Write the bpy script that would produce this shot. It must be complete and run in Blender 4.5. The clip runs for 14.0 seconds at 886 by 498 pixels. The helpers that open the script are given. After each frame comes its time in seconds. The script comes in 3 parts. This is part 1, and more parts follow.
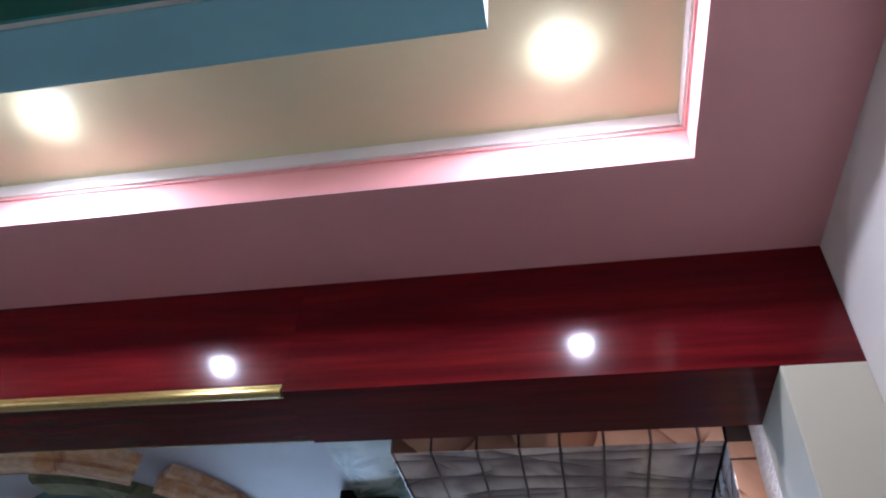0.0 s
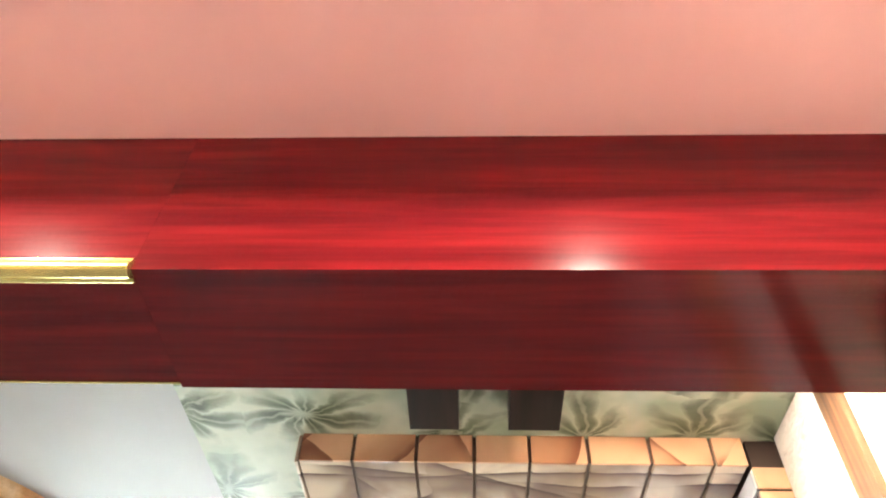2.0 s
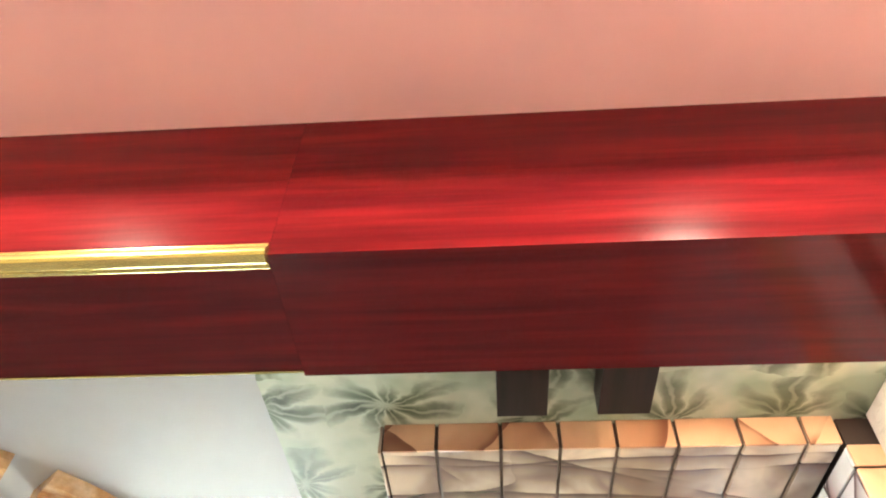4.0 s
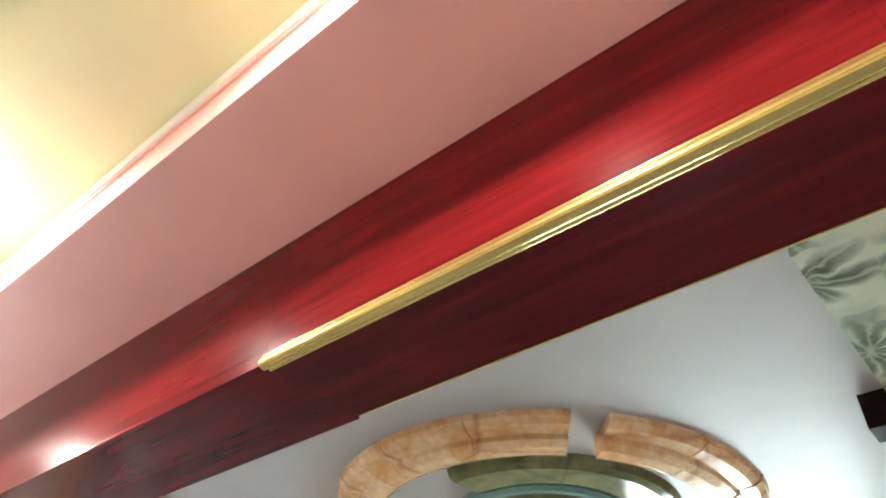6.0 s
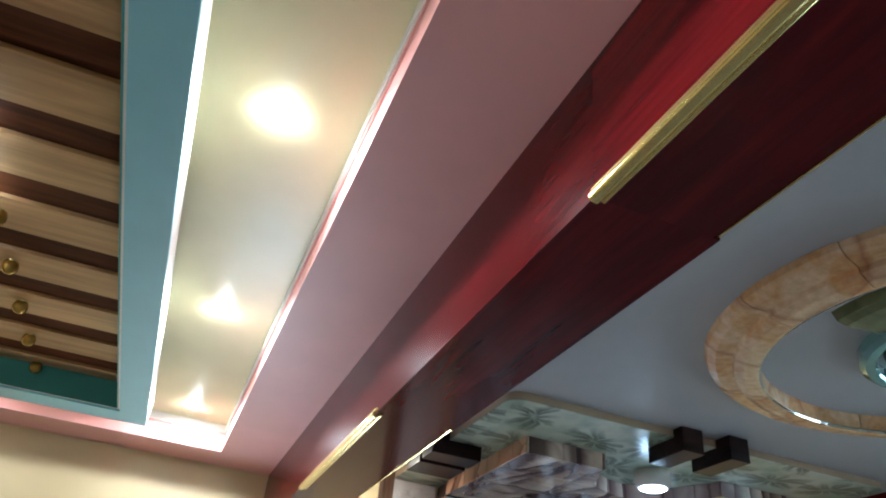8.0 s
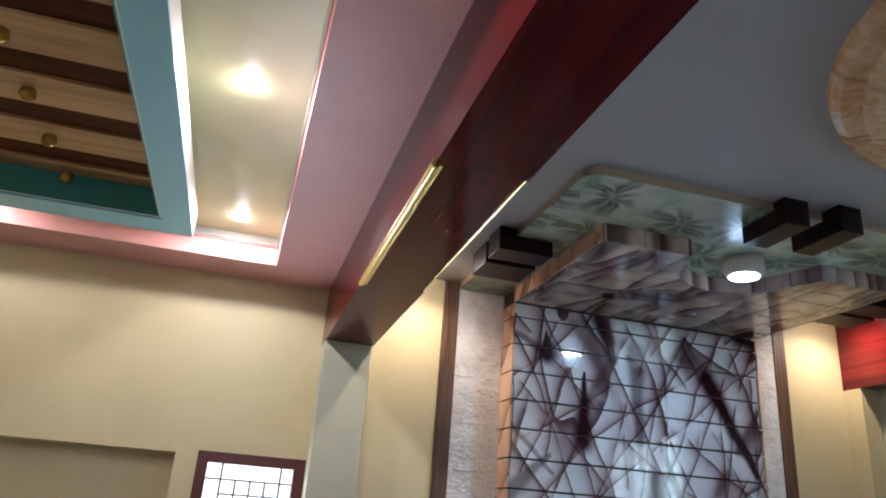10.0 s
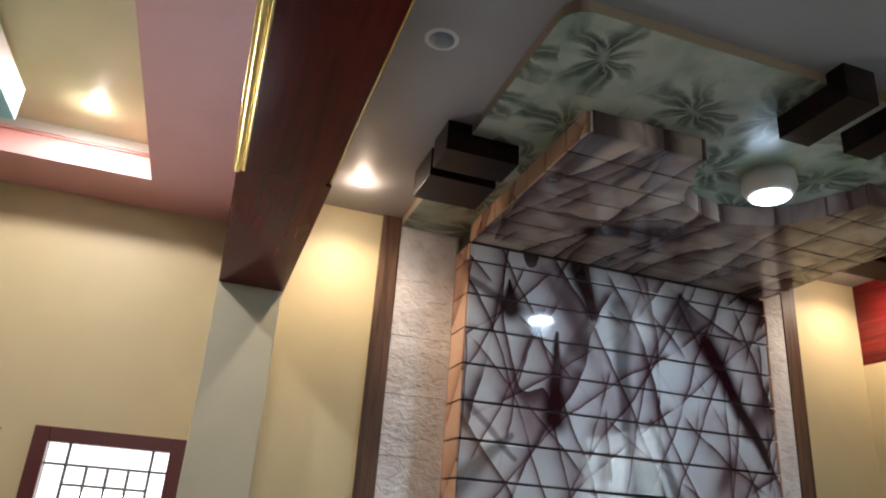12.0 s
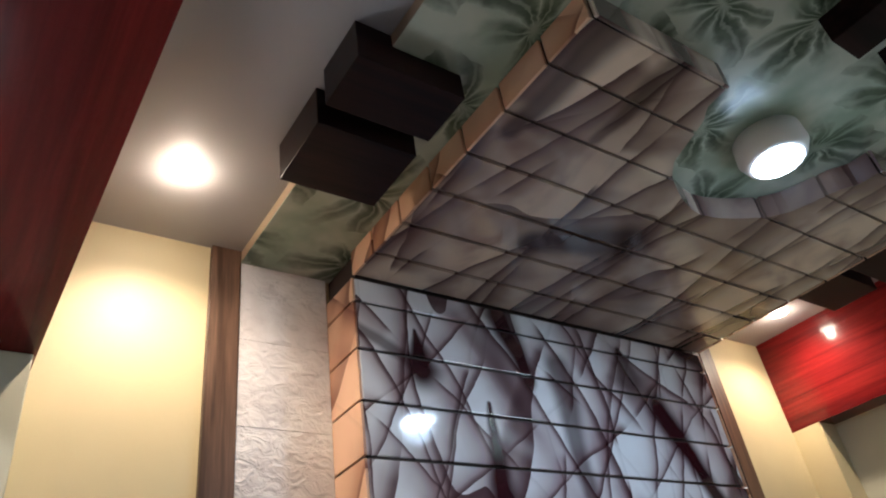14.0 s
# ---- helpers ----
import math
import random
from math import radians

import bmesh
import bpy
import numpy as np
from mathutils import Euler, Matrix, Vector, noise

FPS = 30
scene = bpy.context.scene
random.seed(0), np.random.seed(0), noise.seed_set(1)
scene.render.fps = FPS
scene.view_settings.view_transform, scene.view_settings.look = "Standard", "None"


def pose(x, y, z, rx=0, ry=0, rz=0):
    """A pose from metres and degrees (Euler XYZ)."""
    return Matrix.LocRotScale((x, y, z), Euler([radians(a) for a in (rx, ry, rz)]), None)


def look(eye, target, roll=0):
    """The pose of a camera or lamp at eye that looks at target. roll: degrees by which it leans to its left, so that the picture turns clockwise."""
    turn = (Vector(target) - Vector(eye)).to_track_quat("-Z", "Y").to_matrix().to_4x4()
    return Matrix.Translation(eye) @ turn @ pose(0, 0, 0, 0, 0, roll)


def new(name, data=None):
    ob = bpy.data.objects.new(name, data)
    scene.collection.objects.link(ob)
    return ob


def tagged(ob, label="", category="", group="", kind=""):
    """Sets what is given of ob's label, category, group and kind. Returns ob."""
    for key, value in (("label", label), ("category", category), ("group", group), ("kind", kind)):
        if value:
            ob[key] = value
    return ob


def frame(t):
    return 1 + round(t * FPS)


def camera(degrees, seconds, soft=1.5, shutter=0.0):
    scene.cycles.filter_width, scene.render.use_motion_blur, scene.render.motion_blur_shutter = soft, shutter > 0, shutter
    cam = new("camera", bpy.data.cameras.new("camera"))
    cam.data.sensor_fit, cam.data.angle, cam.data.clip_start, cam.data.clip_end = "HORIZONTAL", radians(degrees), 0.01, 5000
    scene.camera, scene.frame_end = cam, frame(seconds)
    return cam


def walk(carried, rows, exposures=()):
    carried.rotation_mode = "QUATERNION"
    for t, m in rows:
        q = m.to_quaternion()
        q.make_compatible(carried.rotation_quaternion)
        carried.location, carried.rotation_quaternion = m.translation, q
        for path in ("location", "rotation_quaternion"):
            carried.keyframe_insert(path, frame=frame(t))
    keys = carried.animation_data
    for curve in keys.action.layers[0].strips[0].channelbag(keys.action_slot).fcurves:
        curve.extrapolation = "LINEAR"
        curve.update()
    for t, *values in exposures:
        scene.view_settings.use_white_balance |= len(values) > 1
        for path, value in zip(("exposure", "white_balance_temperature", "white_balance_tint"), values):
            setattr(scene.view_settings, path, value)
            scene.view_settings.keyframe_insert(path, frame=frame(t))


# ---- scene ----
cam = camera(63.5, 14.0, 2.0)
PATH = [
    (0, (6.694, -1.785, 1.644), (6.368, -0.331, 2.978), 3.7),
    (0.5, (6.499, -1.639, 1.647), (6.321, -0.1, 2.912), 2.1),
    (1, (6.408, -1.446, 1.68), (6.241, 0.092, 2.949), 1.9),
    (1.5, (6.436, -1.095, 1.776), (6.281, 0.291, 3.21), 3.3),
    (2, (6.416, -0.841, 1.861), (6.332, 0.489, 3.351), 2.7),
    (4.5, (6.039, -0.803, 1.856), (5.885, 0.538, 3.331), 0.9),
    (5, (5.852, -0.821, 1.852), (5.415, 0.484, 3.303), 2.0),
    (5.5, (5.757, -0.805, 1.835), (5.004, 0.378, 3.263), 3.7),
    (6, (5.727, -0.831, 1.821), (4.712, 0.268, 3.148), 4.1),
    (6.5, (5.664, -0.786, 1.822), (4.529, 0.179, 3.157), 6.5),
    (7, (5.596, -0.732, 1.812), (4.304, 0.06, 3.117), 7.0),
    (7.5, (5.529, -0.692, 1.817), (4.072, -0.077, 3.042), 6.8),
    (8, (5.458, -0.677, 1.785), (3.858, -0.155, 2.866), 6.7),
    (8.5, (5.403, -0.675, 1.741), (3.678, -0.188, 2.627), 6.3),
    (11, (4.324, -0.138, 1.600), (2.500, 0.317, 2.282), 4.9),
    (11.5, (4.054, 0.034, 1.624), (2.221, 0.509, 2.268), 6.5),
    (12, (3.715, 0.039, 1.630), (1.938, 0.593, 2.363), 4.4),
    (12.5, (3.370, 0.035, 1.617), (1.594, 0.656, 2.295), 3.6),
    (13, (2.88, 0.045, 1.590), (1.128, 0.684, 2.306), 1.6),
    (13.5, (2.441, 0.067, 1.633), (0.876, 1.006, 2.451), -0.5),
    (14, (2.126, 0.166, 1.690), (0.834, 1.201, 2.813), -9.2),
]
EXPOSURES = [(0, 0.05, 5000, 23), (0.5, 0.9, 5300, 18), (1, 1.45, 6100, 14), (1.5, 1.95, 6600, 13), (2, 2.5, 6900, 11), (4.5, 2.5, 7200, 10), (5, 2.4, 7000, 10), (5.5, 2.15, 6800, 8), (6, 1.85, 6700, 8),
             (6.5, 1.68, 6400, 7), (7.5, 0.92, 5900, 5), (8.5, 0.42, 5250, 9), (11, 0.05, 6200, 14), (12.5, -0.1, 6400, 15), (13.5, -0.15, 6400, 14), (14, 0.32, 6050, 14)]
walk(cam, [(t, look(eye, target, roll)) for t, eye, target, roll in PATH], EXPOSURES)

# ---- world, sun, exposure ----
world = bpy.data.worlds.new("world")
scene.world = world
world.use_nodes = True
wn = world.node_tree
sky = wn.nodes.new("ShaderNodeTexSky")
sky.sky_type, sky.sun_disc = "NISHITA", False
sky.sun_elevation, sky.sun_rotation = radians(40), radians(200)
wn.links.new(sky.outputs[0], wn.nodes["Background"].inputs[0])
wn.nodes["Background"].inputs[1].default_value = 0.15

AMBERISH = (1.0, 0.80, 0.58)
WARM, COOL, DAY = (1.0, 0.94, 0.87), (0.62, 0.82, 1.0), (0.92, 0.97, 1.0)


def lamp(name, kind, place, watts, colour, size=0.05, turn=(0, 0, 0), spread=None):
    data = bpy.data.lights.new(name, kind)
    data.energy, data.color = watts, colour
    if kind == "AREA":
        data.shape, data.size = "DISK", size
        if spread:
            data.spread = radians(spread)
    else:
        data.shadow_soft_size = size
    ob = new(name, data)
    ob.matrix_basis = pose(*place, *turn)
    return ob


TRAY_SPOTS = [(x, -0.68) for x in (0.46, 2.04, 3.62, 5.18, 6.74)]
TRAY_SPOTS += [(x, -3.95) for x in (0.52, 3.62, 6.74)] + [(0.42, -2.3), (6.82, -2.3)]
NORTH_SPOTS = [(0.26, 0.63), (7.12, 0.63), (0.23, 4.18), (7.1, 4.18)]
PANELS = [(1.31, 2.37), (5.97, 2.37)]
for sx, sy in TRAY_SPOTS:
    lamp("tray_spot_light", "SPOT", (sx, sy, 3.325), 26 if sy != -2.3 else 13, WARM, 0.035)
    # added point below each lens, only to brighten the ceiling round it
    lamp("tray_halo_fill", "POINT", (sx, sy, 3.305), 1.0, WARM, 0.03)
for sx, sy in NORTH_SPOTS:
    nz = 3.355 if sy < 3.9 else 3.54
    lamp("north_spot_light", "SPOT", (sx, sy, nz - 0.02), 42, AMBERISH, 0.03)
    # added point here too, for the warm halo on the grey ceiling
    lamp("north_halo_fill", "POINT", (sx, sy, nz - 0.05), 2.3, AMBERISH, 0.03)
for ob in list(scene.objects):
    if ob.name.startswith("north_spot_light"):
        ob.data.spot_size, ob.data.spot_blend = radians(150), 0.8
    if ob.name.startswith("tray_spot_light"):
        ob.data.spot_size, ob.data.spot_blend = radians(178), 0.25
for sx, sy in PANELS:
    lamp("panel_light", "AREA", (sx, sy, 3.188), 17, COOL, 0.16)
    lamp("panel_glow_light", "POINT", (sx, sy, 3.13), 1.8, COOL, 0.07)
lamp("window_light", "AREA", (-0.30, -0.35, 1.4), 20, DAY, 0.6, (0, -90, 0))

# ---- materials ----


class Mat:
    """A node material with short helpers."""

    def __init__(self, name, rough=0.5, metal=0.0, coat=0.0, coord="Object"):
        self.m = bpy.data.materials.new(name)
        self.m.use_nodes = True
        self.t = self.m.node_tree
        self.b = self.t.nodes["Principled BSDF"]
        self.b.inputs["Roughness"].default_value = rough
        self.b.inputs["Metallic"].default_value = metal
        self.b.inputs["Coat Weight"].default_value = coat
        self.b.inputs["Coat Roughness"].default_value = 0.05
        tc = self.t.nodes.new("ShaderNodeNewGeometry")
        self.co = tc.outputs["Position"]

    def link(self, a, b):
        self.t.links.new(a, b)

    def node(self, kind, **values):
        n = self.t.nodes.new("ShaderNode" + kind)
        for k, v in values.items():
            n.inputs[k].default_value = v
        return n

    def mapped(self, scale=(1, 1, 1), turn=(0, 0, 0), shift=None):
        n = self.node("Mapping", Scale=scale, Rotation=turn)
        self.link(self.co, n.inputs[0])
        if shift:
            self.link(shift, n.inputs["Location"])
        return n.outputs[0]

    def noise(self, scale, detail=4, vec=None, rough=0.55, distort=0.0):
        n = self.node("TexNoise", Scale=scale, Detail=detail, Roughness=rough, Distortion=distort)
        self.link(vec or self.co, n.inputs["Vector"])
        return n.outputs[0]

    def ramp(self, fac, stops):
        n = self.node("ValToRGB")
        r = n.color_ramp
        while len(r.elements) < len(stops):
            r.elements.new(0.5)
        for e, (p, c) in zip(r.elements, stops):
            e.position, e.color = p, (*c, 1) if len(c) == 3 else c
        self.link(fac, n.inputs[0])
        return n.outputs[0]

    def mix(self, a, b, fac, mode="MIX"):
        n = self.t.nodes.new("ShaderNodeMix")
        n.data_type, n.blend_type = "RGBA", mode
        for v, i in ((fac, 0), (a, 6), (b, 7)):
            if isinstance(v, (int, float)):
                n.inputs[i].default_value = v
            elif isinstance(v, tuple):
                n.inputs[i].default_value = (*v, 1)
            else:
                self.link(v, n.inputs[i])
        return n.outputs[2]

    def colour(self, c):
        if isinstance(c, tuple):
            self.b.inputs["Base Color"].default_value = (*c, 1)
        else:
            self.link(c, self.b.inputs["Base Color"])
        return self

    def bump(self, height, strength=0.2, distance=0.005):
        n = self.node("Bump", Strength=strength, Distance=distance)
        self.link(height, n.inputs["Height"])
        self.link(n.outputs[0], self.b.inputs["Normal"])
        return self

    def roughness(self, fac, lo, hi):
        n = self.node("MapRange", **{"To Min": lo, "To Max": hi})
        self.link(fac, n.inputs[0])
        self.link(n.outputs[0], self.b.inputs["Roughness"])
        return self


def paint(name, c, rough=0.6, vary=0.06, bumpy=0.06):
    m = Mat(name, rough)
    big = m.noise(1.7, 3)
    fine = m.noise(90, 3)
    lo = tuple(v * (1 - vary) for v in c)
    hi = tuple(min(1, v * (1 + vary)) for v in c)
    m.colour(m.ramp(big, [(0.3, lo), (0.7, hi)]))
    return m.bump(fine, bumpy, 0.002).m


def wood(name, dark, light, along="x", rough=0.35, coat=0.0, grain=1.0, streak=0.5, shine=0.5, figure=0.0):
    m = Mat(name, rough, coat=coat)
    m.b.inputs["Specular IOR Level"].default_value = shine
    info = m.node("ObjectInfo")
    comb = m.node("CombineXYZ")
    mul = m.node("Math")
    mul.operation = "MULTIPLY"
    mul.inputs[1].default_value = 13.0
    m.link(info.outputs["Random"], mul.inputs[0])
    for i in range(3):
        m.link(mul.outputs[0], comb.inputs[i])
    s = {"x": (0.55, 9, 9), "y": (9, 0.55, 9), "z": (9, 9, 0.55)}[along]
    v = m.mapped(tuple(a * grain for a in s), shift=comb.outputs[0])
    a = m.noise(1.5, 4, v, 0.5, 1.6)
    b = m.noise(9.0, 3, v, 0.6)
    base = m.ramp(a, [(0.36, dark), (0.5, tuple((p + q) / 2 for p, q in zip(dark, light))), (0.66, light)])
    fine = m.ramp(b, [(0.38, (0.45, 0.45, 0.45)), (0.6, (1, 1, 1))])
    tint = m.mix(base, fine, streak, "MULTIPLY")
    if figure:
        wide = m.mapped(tuple(p * grain * 0.42 * (3.2 if p < 1 else 1) for p in s), shift=comb.outputs[0])
        rings = m.node("Math")
        rings.operation = "SINE"
        count = m.node("Math")
        count.operation = "MULTIPLY"
        count.inputs[1].default_value = 46.0
        m.link(m.noise(0.9, 2, wide, 0.45, 0.5), count.inputs[0])
        m.link(count.outputs[0], rings.inputs[0])
        bands = m.ramp(rings.outputs[0], [(0.0, (0.5, 0.42, 0.42)), (0.55, (1, 1, 1))])
        tint = m.mix(tint, m.mix((1, 1, 1), bands, m.ramp(m.noise(0.8, 2, wide), [(0.42, (0, 0, 0)), (0.58, (1, 1, 1))])), figure, "MULTIPLY")
    m.colour(tint)
    m.roughness(a, rough * 0.8, rough * 1.3)
    wave = m.noise(22, 2)
    return m.bump(m.mix(b, wave, 0.6), 0.06, 0.0012).m


def simple(name, c, rough=0.5, metal=0.0, glow=None, power=0.0, coat=0.0):
    m = Mat(name, rough, metal, coat)
    n = m.noise(30, 3)
    m.colour(m.ramp(n, [(0.3, tuple(v * 0.9 for v in c)), (0.7, c)]))
    if glow:
        m.b.inputs["Emission Color"].default_value = (*glow, 1)
        m.b.inputs["Emission Strength"].default_value = power
    return m.m


def airbrush(name, ground, shade, line, plane, families, marks=(), gloss=0.08, cloud=0.5, sharp=3.5, fine=1.0):
    """Airbrushed tile: pale ground with strokes that have one hard edge and fade to the other side.
    plane: the two axes of the tile's face; families: (angle, strokes a metre, strength, share); marks: single dark strokes (u, v, u, v, width, width, share of the ground that shows through)."""
    m = Mat(name, gloss, coat=0.55)
    m.b.inputs["Specular IOR Level"].default_value = 0.4
    axes = {"x": Vector((1, 0, 0)), "y": Vector((0, 1, 0)), "z": Vector((0, 0, 1))}
    U, V = axes[plane[0]], axes[plane[1]]

    def calc(op, a, b=None, c=None, clamp=False):
        n = m.node("Math")
        n.operation, n.use_clamp = op, clamp
        for i, q in enumerate((a, b, c)):
            if isinstance(q, (int, float)):
                n.inputs[i].default_value = q
            elif q is not None:
                m.link(q, n.inputs[i])
        return n.outputs[0]

    def vec(op, a, b):
        n = m.node("VectorMath")
        n.operation = op
        for i, q in enumerate((a, b)):
            if isinstance(q, Vector):
                n.inputs[i].default_value = q
            else:
                m.link(q, n.inputs[i])
        return n.outputs["Value"] if op in ("DOT_PRODUCT", "LENGTH", "DISTANCE") else n.outputs[0]

    def span(value, lo, hi, a=0.0, b=1.0):
        n = m.node("MapRange", **{"From Min": lo, "From Max": hi, "To Min": a, "To Max": b})
        n.interpolation_type = "SMOOTHSTEP"
        m.link(value, n.inputs[0])
        return n.outputs[0]

    def spread(a, b):
        n = m.node("CombineXYZ")
        m.link(a, n.inputs[0])
        m.link(b, n.inputs[1])
        return n.outputs[0]

    shake = m.node("TexNoise", Scale=3.5, Detail=3)
    m.link(m.co, shake.inputs["Vector"])
    wob = vec("ADD", m.co, vec("MULTIPLY", vec("SUBTRACT", shake.outputs[1], Vector((0.5, 0.5, 0.5))), Vector((0.06, 0.06, 0.06))))
    clear, ink = None, None
    for k, (angle, many, strength, share) in enumerate(families):
        c, d = math.cos(radians(angle)), math.sin(radians(angle))
        across = vec("DOT_PRODUCT", wob, (V * c - U * d) * many)
        along = vec("DOT_PRODUCT", wob, (U * c + V * d))
        bend = m.noise(1.0, 1, spread(calc("MULTIPLY_ADD", across, 0.75, 7.7 * k), calc("MULTIPLY", along, 0.45)))
        p = calc("MULTIPLY_ADD", bend, 2.2, across)
        f = calc("FRACT", p)
        row = calc("FLOOR", p)
        patch = m.noise(1.0, 1, spread(calc("MULTIPLY_ADD", row, 3.37, 1.3 * k), calc("MULTIPLY", along, 2.4)))
        on = span(patch, 0.62 - share * 0.4, 0.72 - share * 0.4)
        fade = calc("POWER", calc("SUBTRACT", 1.0, f), sharp)
        soft = calc("MULTIPLY", calc("MULTIPLY", fade, on), strength)
        thin = calc("MULTIPLY", span(f, 0.003 * many, 0.034 * many, 1.0, 0.0), calc("MULTIPLY_ADD", on, 0.64 * strength * fine, 0.12 * strength * fine))
        inv, inv2 = calc("SUBTRACT", 1.0, soft, clamp=True), calc("SUBTRACT", 1.0, thin, clamp=True)
        clear = inv if clear is None else calc("MULTIPLY", clear, inv)
        ink = inv2 if ink is None else calc("MULTIPLY", ink, inv2)
    for u0, v0, u1, v1, w0, w1, rest in marks:
        a, b = U * u0 + V * v0, U * u1 + V * v1
        flat = vec("MULTIPLY", wob, U + V)
        q = vec("SUBTRACT", flat, a)
        t = calc("DIVIDE", vec("DOT_PRODUCT", q, b - a), (b - a).length_squared, clamp=True)
        n = m.node("VectorMath")
        n.operation = "SCALE"
        n.inputs[0].default_value = b - a
        m.link(t, n.inputs[3])
        away = calc("DIVIDE", vec("DISTANCE", q, n.outputs[0]), calc("MULTIPLY_ADD", t, w1 - w0, w0))
        ink = calc("MULTIPLY", ink, span(away, 0.3, 1.3, rest, 1.0))
    mist = m.noise(3.0, 3, None, 0.5, 0.6)
    base = m.mix(ground, shade, span(mist, 0.42, 0.75, 0.0, cloud))
    base = m.mix(shade, base, clear)
    deep = m.mix(line, base, clear)
    m.colour(m.mix(line, m.mix(deep, base, 0.55), ink))
    return m.bump(m.noise(6, 2), 0.05, 0.004).m


def blossom(name):
    """Pale green panel with dark sprays of narrow pointed leaves."""
    m = Mat(name, 0.3, coat=0.12)
    v = m.t.nodes.new("ShaderNodeTexVoronoi")
    v.voronoi_dimensions = "2D"
    v.inputs["Scale"].default_value = 2.65
    v.inputs["Randomness"].default_value = 0.45
    w = m.mix(m.co, m.noise(6, 4), 0.10)
    m.link(w, v.inputs["Vector"])
    sub = m.t.nodes.new("ShaderNodeVectorMath")
    sub.operation = "SUBTRACT"
    m.link(w, sub.inputs[0])
    m.link(v.outputs["Position"], sub.inputs[1])
    sep = m.node("SeparateXYZ")
    m.link(sub.outputs[0], sep.inputs[0])

    def calc(op, a, b=None, c=None):
        n = m.node("Math")
        n.operation = op
        for i, q in enumerate((a, b, c)):
            if isinstance(q, (int, float)):
                n.inputs[i].default_value = q
            elif q is not None:
                m.link(q, n.inputs[i])
        return n.outputs[0]

    ang = calc("MULTIPLY_ADD", m.noise(4, 2), 0.9, calc("ARCTAN2", sep.outputs[1], sep.outputs[0]))
    turn = calc("MULTIPLY", v.outputs["Color"], 6.0)
    petal = calc("POWER", calc("ABSOLUTE", calc("COSINE", calc("MULTIPLY_ADD", ang, 3.5, turn))), 0.8)
    uneven = calc("MULTIPLY_ADD", calc("SINE", calc("MULTIPLY_ADD", ang, 2.0, turn)), 0.34, 0.86)
    reach = calc("MULTIPLY", calc("MULTIPLY_ADD", petal, 0.68, 0.22), uneven)
    ratio = calc("DIVIDE", v.outputs["Distance"], reach)
    cloud = m.noise(7, 4, None, 0.6, 0.6)
    leaf = m.ramp(calc("MULTIPLY_ADD", cloud, 0.5, calc("SUBTRACT", ratio, 0.25)), [(0.08, (0.5, 0.5, 0.5)), (0.16, (1, 1, 1)), (0.42, (0.75, 0.75, 0.75)), (0.78, (0, 0, 0))])
    vein = m.ramp(calc("MULTIPLY", petal, 1.0), [(0.0, (0.35, 0.35, 0.35)), (0.75, (1, 1, 1)), (0.97, (1, 1, 1)), (1.0, (0.55, 0.55, 0.55))])
    haze = m.ramp(m.noise(3.2, 3), [(0.42, (0.50, 0.54, 0.43)), (0.62, (0.26, 0.33, 0.24))])
    m.colour(m.mix(haze, m.ramp(cloud, [(0.3, (0.012, 0.03, 0.012)), (0.7, (0.06, 0.10, 0.045))]), calc("MULTIPLY", leaf, vein)))
    return m.m


def marble(name, a, b, vein, gloss=0.2, scale=3.0):
    m = Mat(name, gloss, coat=0.2)
    m.b.inputs["Specular IOR Level"].default_value = 0.35
    n = m.noise(scale, 5, None, 0.6, 0.8)
    v = m.t.nodes.new("ShaderNodeTexVoronoi")
    v.feature = "DISTANCE_TO_EDGE"
    v.inputs["Scale"].default_value = 2.3
    m.link(m.mix(m.co, m.noise(5, 3), 0.12), v.inputs["Vector"])
    fac = m.ramp(v.outputs["Distance"], [(0.0, (0, 0, 0)), (0.02, (0.5, 0.5, 0.5)), (0.06, (1, 1, 1))])
    base = m.mix(m.ramp(n, [(0.40, a), (0.58, b)]), m.ramp(m.noise(scale * 6, 4), [(0.3, (0.78, 0.72, 0.68)), (0.7, (1, 1, 1))]), 1.0, "MULTIPLY")
    m.colour(m.mix(m.mix(base, vein, 0.5), base, fac))
    return m.m


def plaster(name, c):
    """Cast stone face: short slanting ridges, colour darker in the hollows."""
    m = Mat(name, 0.75)
    n = m.noise(15, 3, m.mapped((1, 1, 1.5), (0.5, 0, 0)), 0.55, 0.8)
    f = m.noise(55, 4)
    big = m.noise(4.5, 3)
    hollow_tone = m.ramp(n, [(0.30, tuple(v * 0.82 for v in c)), (0.45, c)])
    m.colour(m.mix(hollow_tone, m.ramp(big, [(0.36, (0.80, 0.78, 0.78)), (0.6, (1, 1, 1))]), 1.0, "MULTIPLY"))
    return m.bump(m.mix(n, f, 0.12), 0.9, 0.018).m


PINK = paint("pink_paint", (0.745, 0.385, 0.375), 0.5)
# the same pink, with the spots' strong light put into its colour
FASCIA = paint("lit_pink_paint", (0.80, 0.38, 0.35), 0.5)
OFFWHITE = paint("off_white_paint", (0.62, 0.585, 0.52), 0.5)
WHITE = paint("white_paint", (0.80, 0.78, 0.74), 0.5)
YELLOW = paint("yellow_paint", (0.70, 0.67, 0.40), 0.4)
BLUE = paint("blue_paint", (0.31, 0.63, 0.71), 0.4)
TEAL = paint("teal_paint", (0.05, 0.27, 0.25), 0.4)
CREAM = paint("cream_paint", (0.62, 0.525, 0.31), 0.5)
SAGE = paint("sage_paint", (0.48, 0.465, 0.35), 0.5)
CEIL = paint("grey_white_paint", (0.375, 0.370, 0.375), 0.45)
FLOOR = simple("floor_stone", (0.150, 0.148, 0.155), 0.22)
